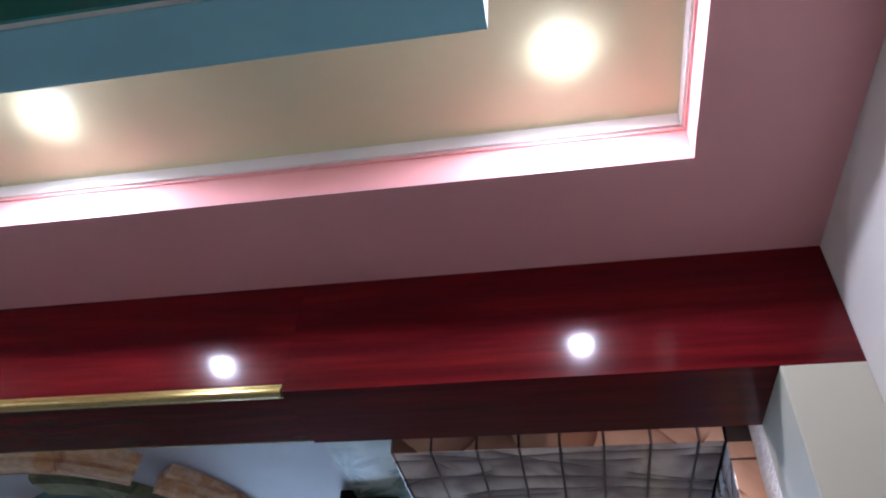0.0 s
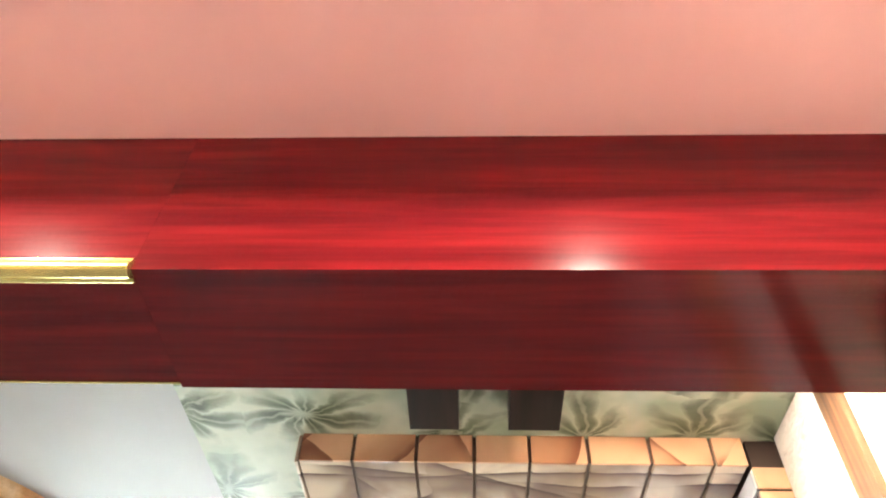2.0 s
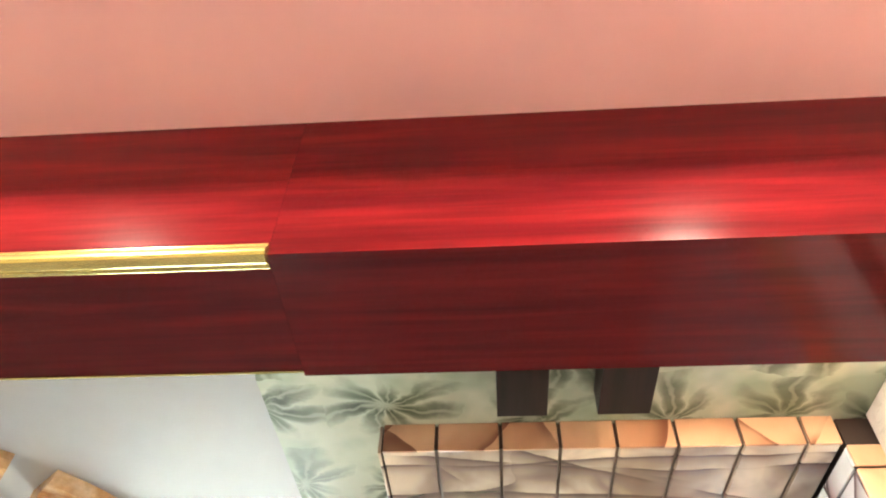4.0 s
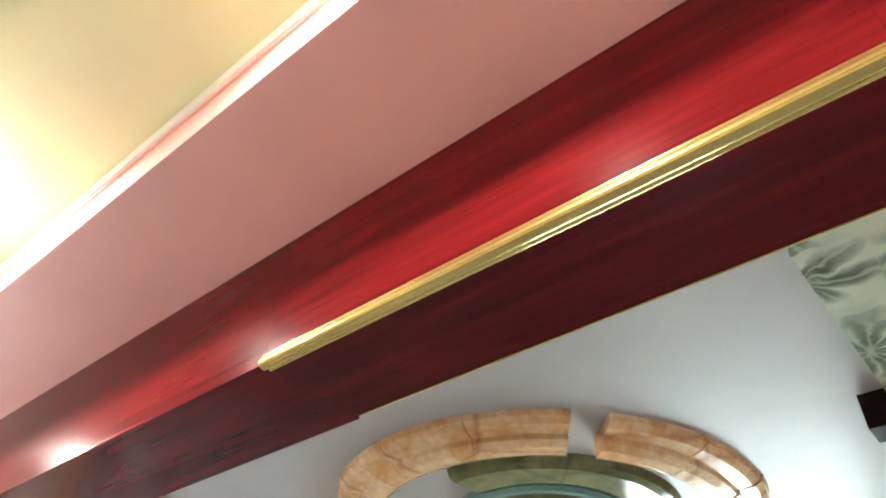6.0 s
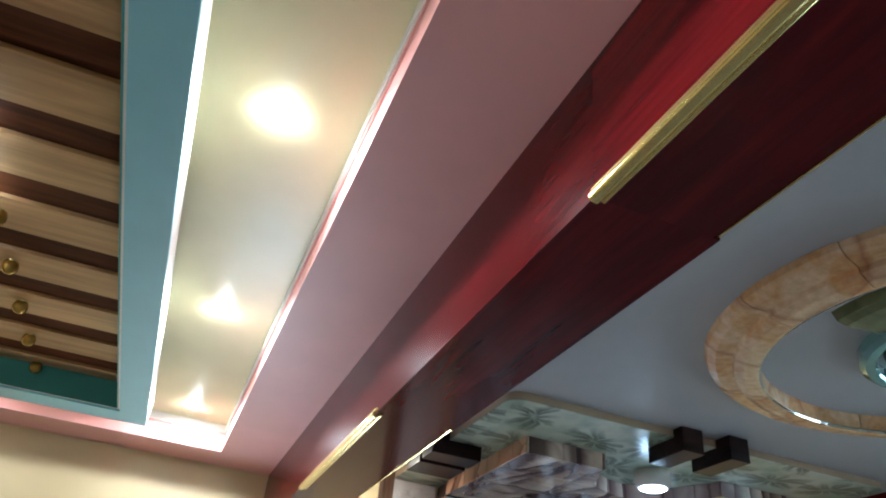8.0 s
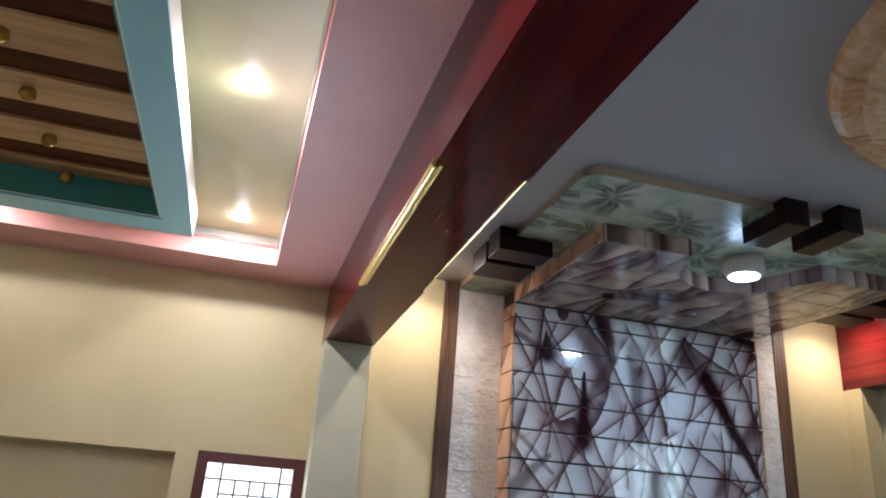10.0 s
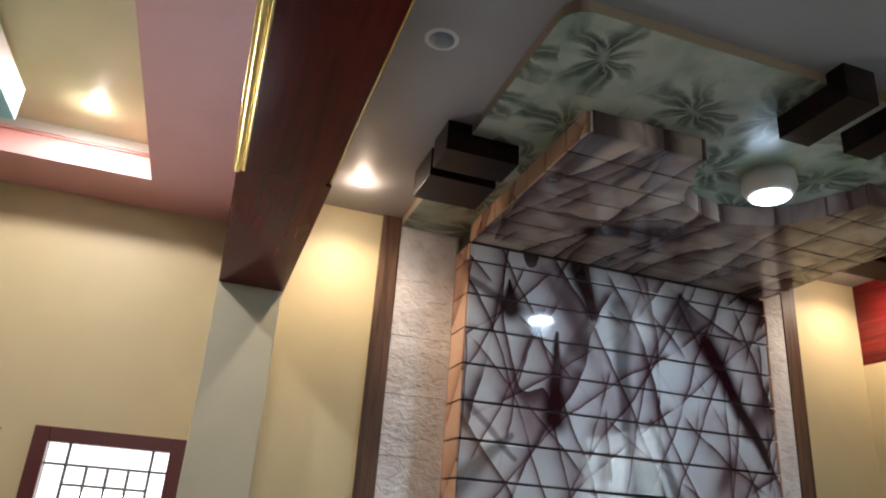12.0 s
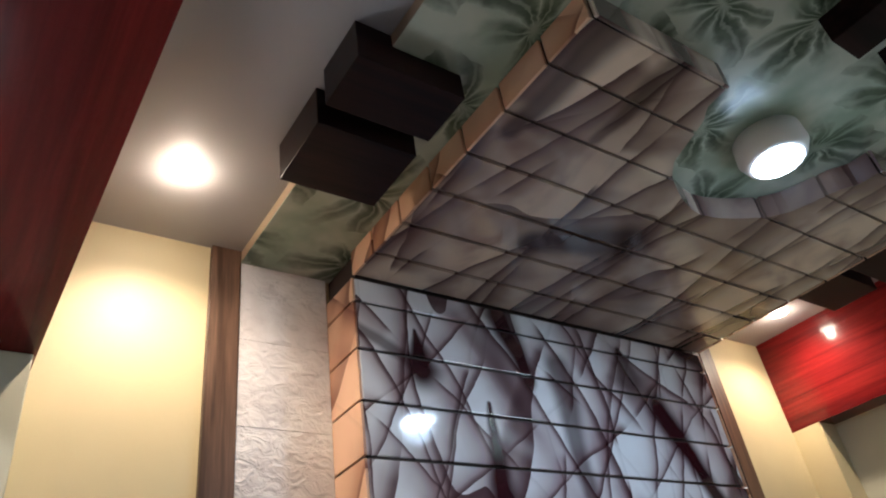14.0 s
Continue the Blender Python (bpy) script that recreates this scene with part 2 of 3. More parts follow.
LAMINATE = wood("red_laminate", (0.074, 0.0034, 0.0055), (0.124, 0.0062, 0.0078), "x", 0.20, 0.38, 0.7, 0.36, 0.03, 0.22)
LAMINATE.node_tree.nodes["Principled BSDF"].inputs["Coat Roughness"].default_value = 0.11
RED2 = wood("red_panel", (0.10, 0.006, 0.007), (0.19, 0.012, 0.011), "x", 0.2, 0.4, 0.7, 0.35, 0.1, 0.4)
GOLD = simple("gold_moulding", (0.72, 0.57, 0.22), 0.20, 0.92)
PLANK = wood("light_wood", (0.38, 0.20, 0.075), (0.55, 0.31, 0.13), "y", 0.3, 0.15, 0.8, 0.2, 0.3)
DARKPLANK = wood("dark_wood", (0.06, 0.017, 0.006), (0.12, 0.036, 0.012), "y", 0.5, 0.0, 1.0, 0.3, 0.04)
STRIP = wood("brown_wood", (0.07, 0.035, 0.02), (0.18, 0.10, 0.06), "z", 0.45)
WINDOW = simple("maroon_frame", (0.09, 0.012, 0.012), 0.35)
BLOCK = wood("wenge", (0.007, 0.003, 0.003), (0.022, 0.008, 0.007), "y", 0.32, 0.0, 1.0, 0.4, 0.14)
STROKES = [(1.59, 3.02, 1.60, 2.85, 0.012, 0.10, 0), (2.03, 3.16, 2.13, 2.88, 0.11, 0.05, 0), (1.885, 2.74, 1.89, 2.25, 0.012, 0.10, 0), (2.32, 2.95, 2.345, 2.12, 0.085, 0.03, 0.25), (2.75, 3.11, 2.77, 2.97, 0.02, 0.14, 0.15),
           (2.93, 2.83, 3.32, 2.13, 0.11, 0.025, 0), (3.24, 3.19, 3.42, 3.16, 0.09, 0.09, 0), (2.51, 2.30, 2.69, 1.82, 0.02, 0.05, 0.3), (1.29, 3.00, 1.56, 2.87, 0.03, 0.04, 0.3), (1.31, 2.33, 1.65, 2.02, 0.025, 0.02, 0.4), (1.62, 2.14, 1.31, 1.83, 0.02, 0.09, 0.35),
           (2.46, 2.02, 2.44, 1.75, 0.10, 0.15, 0.1)]
SLANTS = ((62, 3.4, 0.95, 0.62), (117, 3.6, 0.95, 0.62), (40, 2.4, 0.9, 0.5), (143, 2.2, 0.9, 0.5), (94, 2.6, 0.95, 0.55), (74, 2.9, 0.85, 0.5))
TILE = airbrush("airbrushed_tile", (0.82, 0.84, 0.86), (0.38, 0.235, 0.25), (0.030, 0.007, 0.010), "yz", SLANTS, STROKES, cloud=0.3, sharp=6.0)
TILE_EAST = airbrush("airbrushed_east_tile", (0.82, 0.84, 0.86), (0.38, 0.235, 0.25), (0.030, 0.007, 0.010), "yz", SLANTS, cloud=0.3, sharp=6.0)
TILEC = airbrush("airbrushed_ceiling_tile", (0.79, 0.65, 0.52), (0.20, 0.112, 0.105), (0.026, 0.008, 0.011), "xy", ((6, 1.5, 1.0, 0.6), (4, 3.2, 0.95, 0.75), (17, 2.4, 0.95, 0.65), (-11, 2.0, 0.8, 0.5), (38, 1.6, 0.7, 0.3)), ((0.56, 1.85, 0.70, 2.2, 0.08, 0.14, 0.1), (1.0, 1.40, 1.5, 1.42, 0.04, 0.09, 0.2), (1.1, 1.68, 1.5, 1.68, 0.03, 0.06, 0.3)), 0.14, 0.9, 4.0, 0.6)
GROUT = simple("brown_grout", (0.15, 0.098, 0.076), 0.5)
GROOVE = simple("groove", (0.045, 0.030, 0.026), 0.6)
ORANGE = airbrush("peach_edge_tile", (0.78, 0.50, 0.33), (0.50, 0.24, 0.13), (0.14, 0.035, 0.02), "xz", ((50, 2.6, 0.85, 0.6), (128, 2.0, 0.8, 0.5)), (), 0.3, 0.5)
RING = marble("orange_marble", (0.74, 0.43, 0.19), (0.85, 0.63, 0.39), (0.30, 0.07, 0.03), 0.22, 4.5)
OLIVE = marble("olive_marble", (0.10, 0.12, 0.05), (0.18, 0.19, 0.09), (0.03, 0.03, 0.015), 0.15)
FLORAL = blossom("green_floral")
PLASTER = plaster("textured_plaster", (0.82, 0.80, 0.78))
CHROME = simple("glossy_lacquer", (0.20, 0.36, 0.34), 0.06, 0.5)
LIP = simple("polished_lip", (0.55, 0.60, 0.58), 0.08, 0.9)
LENS = simple("warm_lens", (1, 1, 1), 0.4, 0, (1.0, 0.86, 0.66), 40)
COLDLENS = simple("cold_lens", (1, 1, 1), 0.4, 0, (0.75, 0.90, 1.0), 22)
DEADLENS = simple("unlit_lens", (0.20, 0.25, 0.27), 0.3)
LEAD = simple("lead_came", (0.22, 0.22, 0.22), 0.5, 0.4)
BRIGHT_BLUE = simple("cool_daylight_backdrop", (0.9, 0.9, 0.9), 0.9, 0, (0.74, 0.93, 1.0), 9.5)
TAN = paint("tan_edge_paint", (0.42, 0.33, 0.22), 0.5)
BRIGHT = simple("daylight_backdrop", (0.9, 0.9, 0.9), 0.9, 0, (1, 1, 1), 2.5)
GLASS = Mat("window_glass", 0.05)
GLASS.b.inputs["Transmission Weight"].default_value = 1.0
GLASS = GLASS.m
AMBER = simple("amber_globe", (0.50, 0.30, 0.06), 0.12, 0.7)

# ---- building helpers ----


def mesh_of(bm, name, mat, smooth=False):
    me = bpy.data.meshes.new(name)
    bmesh.ops.recalc_face_normals(bm, faces=bm.faces)
    bm.to_mesh(me)
    bm.free()
    me.materials.append(mat)
    if smooth:
        for p in me.polygons:
            p.use_smooth = True
    return me


def box(*spans, bevel=0.0, bm=None):
    """One or more boxes, each (x0, x1, y0, y1, z0, z1), in one bmesh."""
    bm = bm or bmesh.new()
    for x0, x1, y0, y1, z0, z1 in spans:
        c = Matrix.LocRotScale(((x0 + x1) / 2, (y0 + y1) / 2, (z0 + z1) / 2), None, (x1 - x0, y1 - y0, z1 - z0))
        bmesh.ops.create_cube(bm, size=1, matrix=c)
    if bevel:
        bmesh.ops.bevel(bm, geom=bm.edges[:], offset=bevel, segments=2, affect="EDGES", profile=0.6)
    return bm


def prism(points, z0, z1, bevel=0.0):
    """A plan polygon raised from z0 to z1."""
    bm = bmesh.new()
    low = [bm.verts.new((x, y, z0)) for x, y in points]
    top = [bm.verts.new((x, y, z1)) for x, y in points]
    n = len(points)
    bm.faces.new(low)
    bm.faces.new(top)
    for i in range(n):
        bm.faces.new((low[i], low[(i + 1) % n], top[(i + 1) % n], top[i]))
    if bevel:
        bmesh.ops.bevel(bm, geom=[e for e in bm.edges if abs(e.verts[0].co.z - z0) < 1e-6 and abs(e.verts[1].co.z - z0) < 1e-6], offset=bevel, segments=2, affect="EDGES")
    return bm


def sweep(profile, a, b):
    """A closed profile of (y, z) points drawn out along x from a to b."""
    bm = bmesh.new()
    ends = [[bm.verts.new((x, y, z)) for y, z in profile] for x in (a, b)]
    n = len(profile)
    for e in ends:
        bm.faces.new(e)
    for i in range(n):
        bm.faces.new((ends[0][i], ends[0][(i + 1) % n], ends[1][(i + 1) % n], ends[1][i]))
    return bm


def arc(profile, a0, a1, cx, cy, steps=None):
    """A closed (radius, z) profile turned about the upright axis at cx, cy from a0 to a1 degrees."""
    bm = bmesh.new()
    steps = steps or max(3, int(abs(a1 - a0) / 3))
    full = abs(a1 - a0) >= 359.9
    rings = []
    for k in range(steps if full else steps + 1):
        a = radians(a0 + (a1 - a0) * k / steps)
        rings.append([bm.verts.new((cx + r * math.cos(a), cy + r * math.sin(a), z)) for r, z in profile])
    n = len(profile)
    for k in range(len(rings) - (0 if full else 1)):
        p, q = rings[k], rings[(k + 1) % len(rings)]
        for i in range(n):
            bm.faces.new((p[i], p[(i + 1) % n], q[(i + 1) % n], q[i]))
    if not full:
        bm.faces.new(rings[0])
        bm.faces.new(rings[-1])
    return bm


def part(name, bm, mat, parent=None, label="", smooth=False):
    ob = new(name, mesh_of(bm, name, mat, smooth))
    if parent:
        ob.parent = parent
    return tagged(ob, label)


def structure(name, bm, mat, label=""):
    return tagged(part(name, bm, mat), label, kind="structure")


def thing(name, place, label, category, group=""):
    ob = new(name)
    ob.empty_display_size = 0.1
    return tagged(ob, label, category, group)


# ---- structure ----
WX, WN, EX = -0.23, -0.135, 7.47
SY, NY = -4.63, 4.62
structure("floor", box((-0.6, 7.8, SY - 0.2, NY + 0.2, -0.1, 0)), FLOOR, "polished pale stone floor")
structure("wall_west", box(
    (-0.48, WX, SY, -2.3, 0, 3.6), (-0.48, WX, -2.3, -0.835, 0, 0.8), (-0.48, WX, -2.3, -0.835, 1.94, 3.6), (-0.48, -0.40, -2.3, -0.835, 0.8, 1.94),
    (-0.48, WX, -0.835, -0.695, 0, 3.6), (-0.48, WX, -0.695, 0.002, 0, 0.75), (-0.48, WX, -0.695, 0.002, 1.965, 3.6), (-0.48, WX, 0.002, 0.325, 0, 3.6)), CREAM, "cream painted wall with a shallow niche")
structure("wall_west_north", box((-0.48, WN, 0.325, NY, 0, 3.6)), CREAM, "cream painted wall beside the tiled panel")
structure("wall_east", box((EX, 7.7, SY, NY, 0, 3.6)), OFFWHITE, "off-white painted wall")
structure("wall_south", box((-0.48, 7.7, SY - 0.15, SY, 0, 3.6)), CREAM, "cream painted wall")
NX0, NX1, NZ0, NZ1 = 2.95, 4.90, 1.95, 2.90
structure("wall_north", box((-0.48, NX0, NY, NY + 0.15, 0, 3.6), (NX1, 7.7, NY, NY + 0.15, 0, 3.6), (NX0, NX1, NY, NY + 0.15, 0, NZ0), (NX0, NX1, NY, NY + 0.15, NZ1, 3.6)), SAGE, "pale sage painted wall")
structure("ceiling_slab", box((-0.48, 7.7, SY - 0.15, NY + 0.15, 3.6, 3.7)), WHITE, "plain slab above the false ceilings")
structure("pilaster_west", box((WX, 0, 0.0, 0.325, 0, 2.75), bevel=0.004), SAGE, "pale green pilaster below the beam")
structure("pilaster_east", box((7.25, EX, 0.0, 0.325, 0, 2.75), bevel=0.004), SAGE, "pale green pilaster below the beam")
structure("pilaster_north_west", box((WN, 0.05, 4.45, NY, 0, 2.95), bevel=0.004), CREAM, "cream pilaster below the red beam")
structure("pilaster_north_east", box((7.2, EX, 4.45, NY, 0, 2.95), bevel=0.004), CREAM, "cream pilaster below the red beam")

# tray ceiling of the south bay
TX0, TX1, TY0, TY1 = 0.16, 7.07, -4.2, -0.409
PZ, QZ, YZ = 3.165, 3.283, 3.35


def frame_boxes(x0, x1, y0, y1, w, z0, z1):
    """Four boxes round the opening x0..x1, y0..y1; w: their widths W, E, S, N."""
    a, b, c, d = w
    return ((x0 - a, x0, y0 - c, y1 + d, z0, z1), (x1, x1 + b, y0 - c, y1 + d, z0, z1), (x0, x1, y0 - c, y0, z0, z1), (x0, x1, y1, y1 + d, z0, z1))


for side, span in zip(("west", "east", "south", "north"), frame_boxes(TX0, TX1, TY0, TY1, (TX0 - WX, EX - TX1, TY0 - SY, -TY1), PZ, PZ + 0.012)):
    structure("ceiling_soffit_" + side, box(span), PINK, "dusty pink false ceiling border")
structure("trim_fascia", box(*frame_boxes(TX0, TX1, TY0, TY1, (0.05, 0.05, 0.05, 0.05), PZ + 0.012, QZ)), FASCIA, "pink inner face of the tray ceiling, its strong lighting put into the colour")
structure("trim_bead", box(*frame_boxes(TX0 + 0.007, TX1 - 0.007, TY0 + 0.007, TY1 - 0.007, (0.06, 0.06, 0.06, 0.06), QZ, QZ + 0.014), bevel=0.004), FASCIA, "thin pink bead of the tray ceiling, in the same lit pink")
structure("trim_cove", box(*frame_boxes(TX0 + 0.014, TX1 - 0.014, TY0 + 0.014, TY1 - 0.014, (0.06, 0.06, 0.06, 0.06), QZ + 0.014, YZ), bevel=0.003), WHITE, "white cove strip of the tray ceiling")
structure("ceiling_tray", box((TX0 - 0.06, TX1 + 0.06, TY0 - 0.06, TY1 + 0.06, YZ, YZ + 0.05)), YELLOW, "pale yellow tray ceiling")
structure("ceiling_north_edge", box((WN, 0.95, 3.602, 4.45, 3.54, 3.58), (0.95, EX, 3.757, 4.45, 3.54, 3.58), (WN, 0.95, 3.590, 3.602, 3.355, 3.58), (0.938, 0.95, 3.602, 3.757, 3.355, 3.54), (0.95, EX, 3.745, 3.757, 3.355, 3.54)), CEIL, "grey-white raised ceiling strip along the red beam")
structure("ceiling_north", box((WN, EX, 0.325, 3.590, 3.355, 3.40), (0.95, EX, 3.590, 3.745, 3.355, 3.40)), CEIL, "grey-white flat false ceiling")

# blue island in the tray
BX0, BX1, BY0, BY1 = 0.65, 6.57, -3.71, -0.92
IX0, IX1, IY0, IY1 = 0.85, 6.37, -3.53, -1.08
island = thing("ceiling_island", None, "light blue hanging ceiling frame with wooden planks inside", "ceiling frame")
iw = (IX0 - BX0, BX1 - IX1, IY0 - BY0, BY1 - IY1)
part("frame_underside", box(*frame_boxes(IX0, IX1, IY0, IY1, iw, 3.10, 3.112)), BLUE, island)
part("frame_body", box(*frame_boxes(IX0 + 0.012, IX1 - 0.012, IY0 + 0.012, IY1 - 0.012, tuple(v + 0.012 for v in iw), 3.112, 3.25)), WHITE, island, "white painted side")
part("liner", box(*frame_boxes(IX0 + 0.02, IX1 - 0.02, IY0 + 0.02, IY1 - 0.02, (0.02,) * 4, 3.113, YZ)), TEAL, island, "dark teal inner face")
PERIOD = 0.4335
edges = [IX0 + 0.02]
while edges[-1] < IX1 - 0.3:
    c = 1.10 + PERIOD * (len(edges) // 2)
    edges += [c - 0.09, c + 0.09]
edges.append(IX1 - 0.02)
for k, (x, e) in enumerate(zip(edges, edges[1:])):
    lit = k % 2 == 0
    part("light_plank" if lit else "dark_plank", box((x, e - 0.002, IY0 + 0.02, IY1 - 0.02, 3.268 if lit else 3.284, YZ - 0.002), bevel=0.003), PLANK if lit else DARKPLANK, island)

# ---- beam ----
ZB = 2.75
SEG = [(1.37, 2.78), (4.39, 5.82)]
beam = thing("beam_cladding", None, "glossy dark red wood-grain laminated beam across the room", "beam")
part("core", box((WX, EX, 0.012, 0.313, ZB + 0.012, 3.40)), GROOVE, beam)
cuts = [WX, 1.37, 2.78, 4.39, 5.82, EX]
for a, b in zip(cuts, cuts[1:]):
    part("face_panel", box((a, b - 0.0004, 0.0, 0.012, ZB, 3.40)), LAMINATE, beam)
    part("rear_panel", box((a, b - 0.0004, 0.313, 0.325, ZB + 0.0125, 3.40)), LAMINATE, beam)
    narrow = (a, b) in SEG
    part("bottom_panel", box((a, b - 0.0004, 0.012, 0.312 if narrow else 0.333, ZB, ZB + 0.0115)), LAMINATE, beam)


def lobe(y, z, r, a0, a1, n=9):
    return [(y + r * math.cos(radians(a0 + (a1 - a0) * k / n)), z + r * math.sin(radians(a0 + (a1 - a0) * k / n))) for k in range(n + 1)]


GP = [(0.030, ZB)] + lobe(0.0235, ZB - 0.002, 0.0062, 0, -165) + lobe(0.001, ZB - 0.001, 0.0155, -40, -215, 14) + lobe(-0.0055, ZB + 0.0125, 0.0038, -100, -250, 6) + lobe(-0.003, ZB + 0.0190, 0.0045, -120, -270) + [(0.0, ZB + 0.0235), (0.0, ZB)]
for a, b in SEG:
    g = part("gold_moulding", sweep(GP, a, b), GOLD, None, "reeded gold moulding along the beam's edge")
    tagged(g, category="moulding", group="gold mouldings on the beam")
    g = part("gold_moulding", sweep([(0.325, ZB + 0.006), (0.328, ZB + 0.004), (0.331, ZB + 0.008), (0.331, ZB + 0.014), (0.333, ZB + 0.024), (0.330, ZB + 0.034), (0.325, ZB + 0.035)], a, b), GOLD, None, "thin gold moulding along the beam's rear edge")
    tagged(g, category="moulding", group="gold mouldings on the beam")
beam2 = thing("red_beam", None, "red wood-grain laminated beam at the north wall", "beam")
part("face_panel", box((WN, EX, 4.45, 4.462, 2.945, 3.56)), RED2, beam2)
part("bottom_panel", box((WN, EX, 4.462, NY, 2.945, 2.957)), RED2, beam2)

# ---- window ----
win = tagged(new("window_1"), "maroon wooden window with leaded square panes, bright outside", kind="structure")
wy0, wy1, wz0, wz1 = -0.695, 0.002, 0.75, 1.965
part("window_frame", box((WX - 0.07, WX + 0.02, wy0, wy0 + 0.07, wz0, wz1), (WX - 0.07, WX + 0.02, wy1 - 0.075, wy1, wz0, wz1), (WX - 0.07, WX + 0.02, wy0 + 0.07, wy1 - 0.075, wz1 - 0.068, wz1), (WX - 0.07, WX + 0.02, wy0 + 0.07, wy1 - 0.075, wz0, wz0 + 0.07), bevel=0.004), WINDOW, win)
pn = part("pane", box((WX - 0.045, WX - 0.040, wy0 + 0.068, wy1 - 0.073, wz0 + 0.068, wz1 - 0.066)), GLASS, win)
pn.visible_shadow = False
gx0, gx1 = WX - 0.039, WX - 0.031
for y in (-0.53, -0.15):
    part("came", box((gx0, gx1, y - 0.007, y + 0.007, wz0 + 0.07, wz1 - 0.068)), LEAD, pn)
for y in (-0.435, -0.34, -0.245):
    part("came", box((gx0, gx1, y - 0.007, y + 0.007, wz0 + 0.07, 1.80)), LEAD, pn)
part("came", box((gx0 - 0.001, gx1 + 0.001, wy0 + 0.07, wy1 - 0.075, 1.794, 1.806)), LEAD, pn)
part("came", box((gx0 - 0.001, gx1 + 0.001, -0.53, -0.15, 1.704, 1.716)), LEAD, pn)


def leaded_window(name, x0, x1, z0, z1, y, label):
    """A window in a wall that faces south: frame, mullions, and panes held by cames."""
    w = tagged(new(name), label, kind="structure")
    part("window_frame", box((x0, x0 + 0.07, y - 0.02, y + 0.08, z0, z1), (x1 - 0.07, x1, y - 0.02, y + 0.08, z0, z1), (x0 + 0.07, x1 - 0.07, y - 0.02, y + 0.08, z1 - 0.07, z1), (x0 + 0.07, x1 - 0.07, y - 0.02, y + 0.08, z0, z0 + 0.07), bevel=0.004), WINDOW, w)
    bays = 3
    step = (x1 - x0 - 0.14) / bays
    for i in range(bays):
        a, b = x0 + 0.07 + step * i, x0 + 0.07 + step * (i + 1)
        if i:
            part("mullion", box((a - 0.03, a + 0.03, y - 0.01, y + 0.07, z0 + 0.07, z1 - 0.07), bevel=0.003), WINDOW, w)
        pane = part("pane", box((a + 0.03, b - 0.03, y + 0.04, y + 0.045, z0 + 0.07, z1 - 0.07)), GLASS, w)
        pane.visible_shadow = False
        for k in range(1, 4):
            x = a + (b - a) * k / 4
            part("came", box((x - 0.007, x + 0.007, y + 0.030, y + 0.039, z0 + 0.07, z1 - 0.07)), LEAD, pane)
        for z in (z0 + 0.24, z0 + 0.41, z1 - 0.28, z1 - 0.17):
            part("came", box((a + 0.03, b - 0.03, y + 0.029, y + 0.040, z - 0.006, z + 0.006)), LEAD, pane)


leaded_window("window_2", NX0, NX1, NZ0, NZ1, NY, "wide maroon window with leaded panes and cool daylight outside")
structure("backdrop_north", box((0.5, 7.6, NY + 0.9, NY + 0.95, 0, 3.6)), BRIGHT_BLUE, "cool daylight outside the north window")
structure("backdrop", box((-2.6, -2.55, -3, 2.5, 0, 3.6)), BRIGHT, "bright overcast daylight outside the window")

# ---- tiled features at both ends of the north bay ----
CY = 2.36


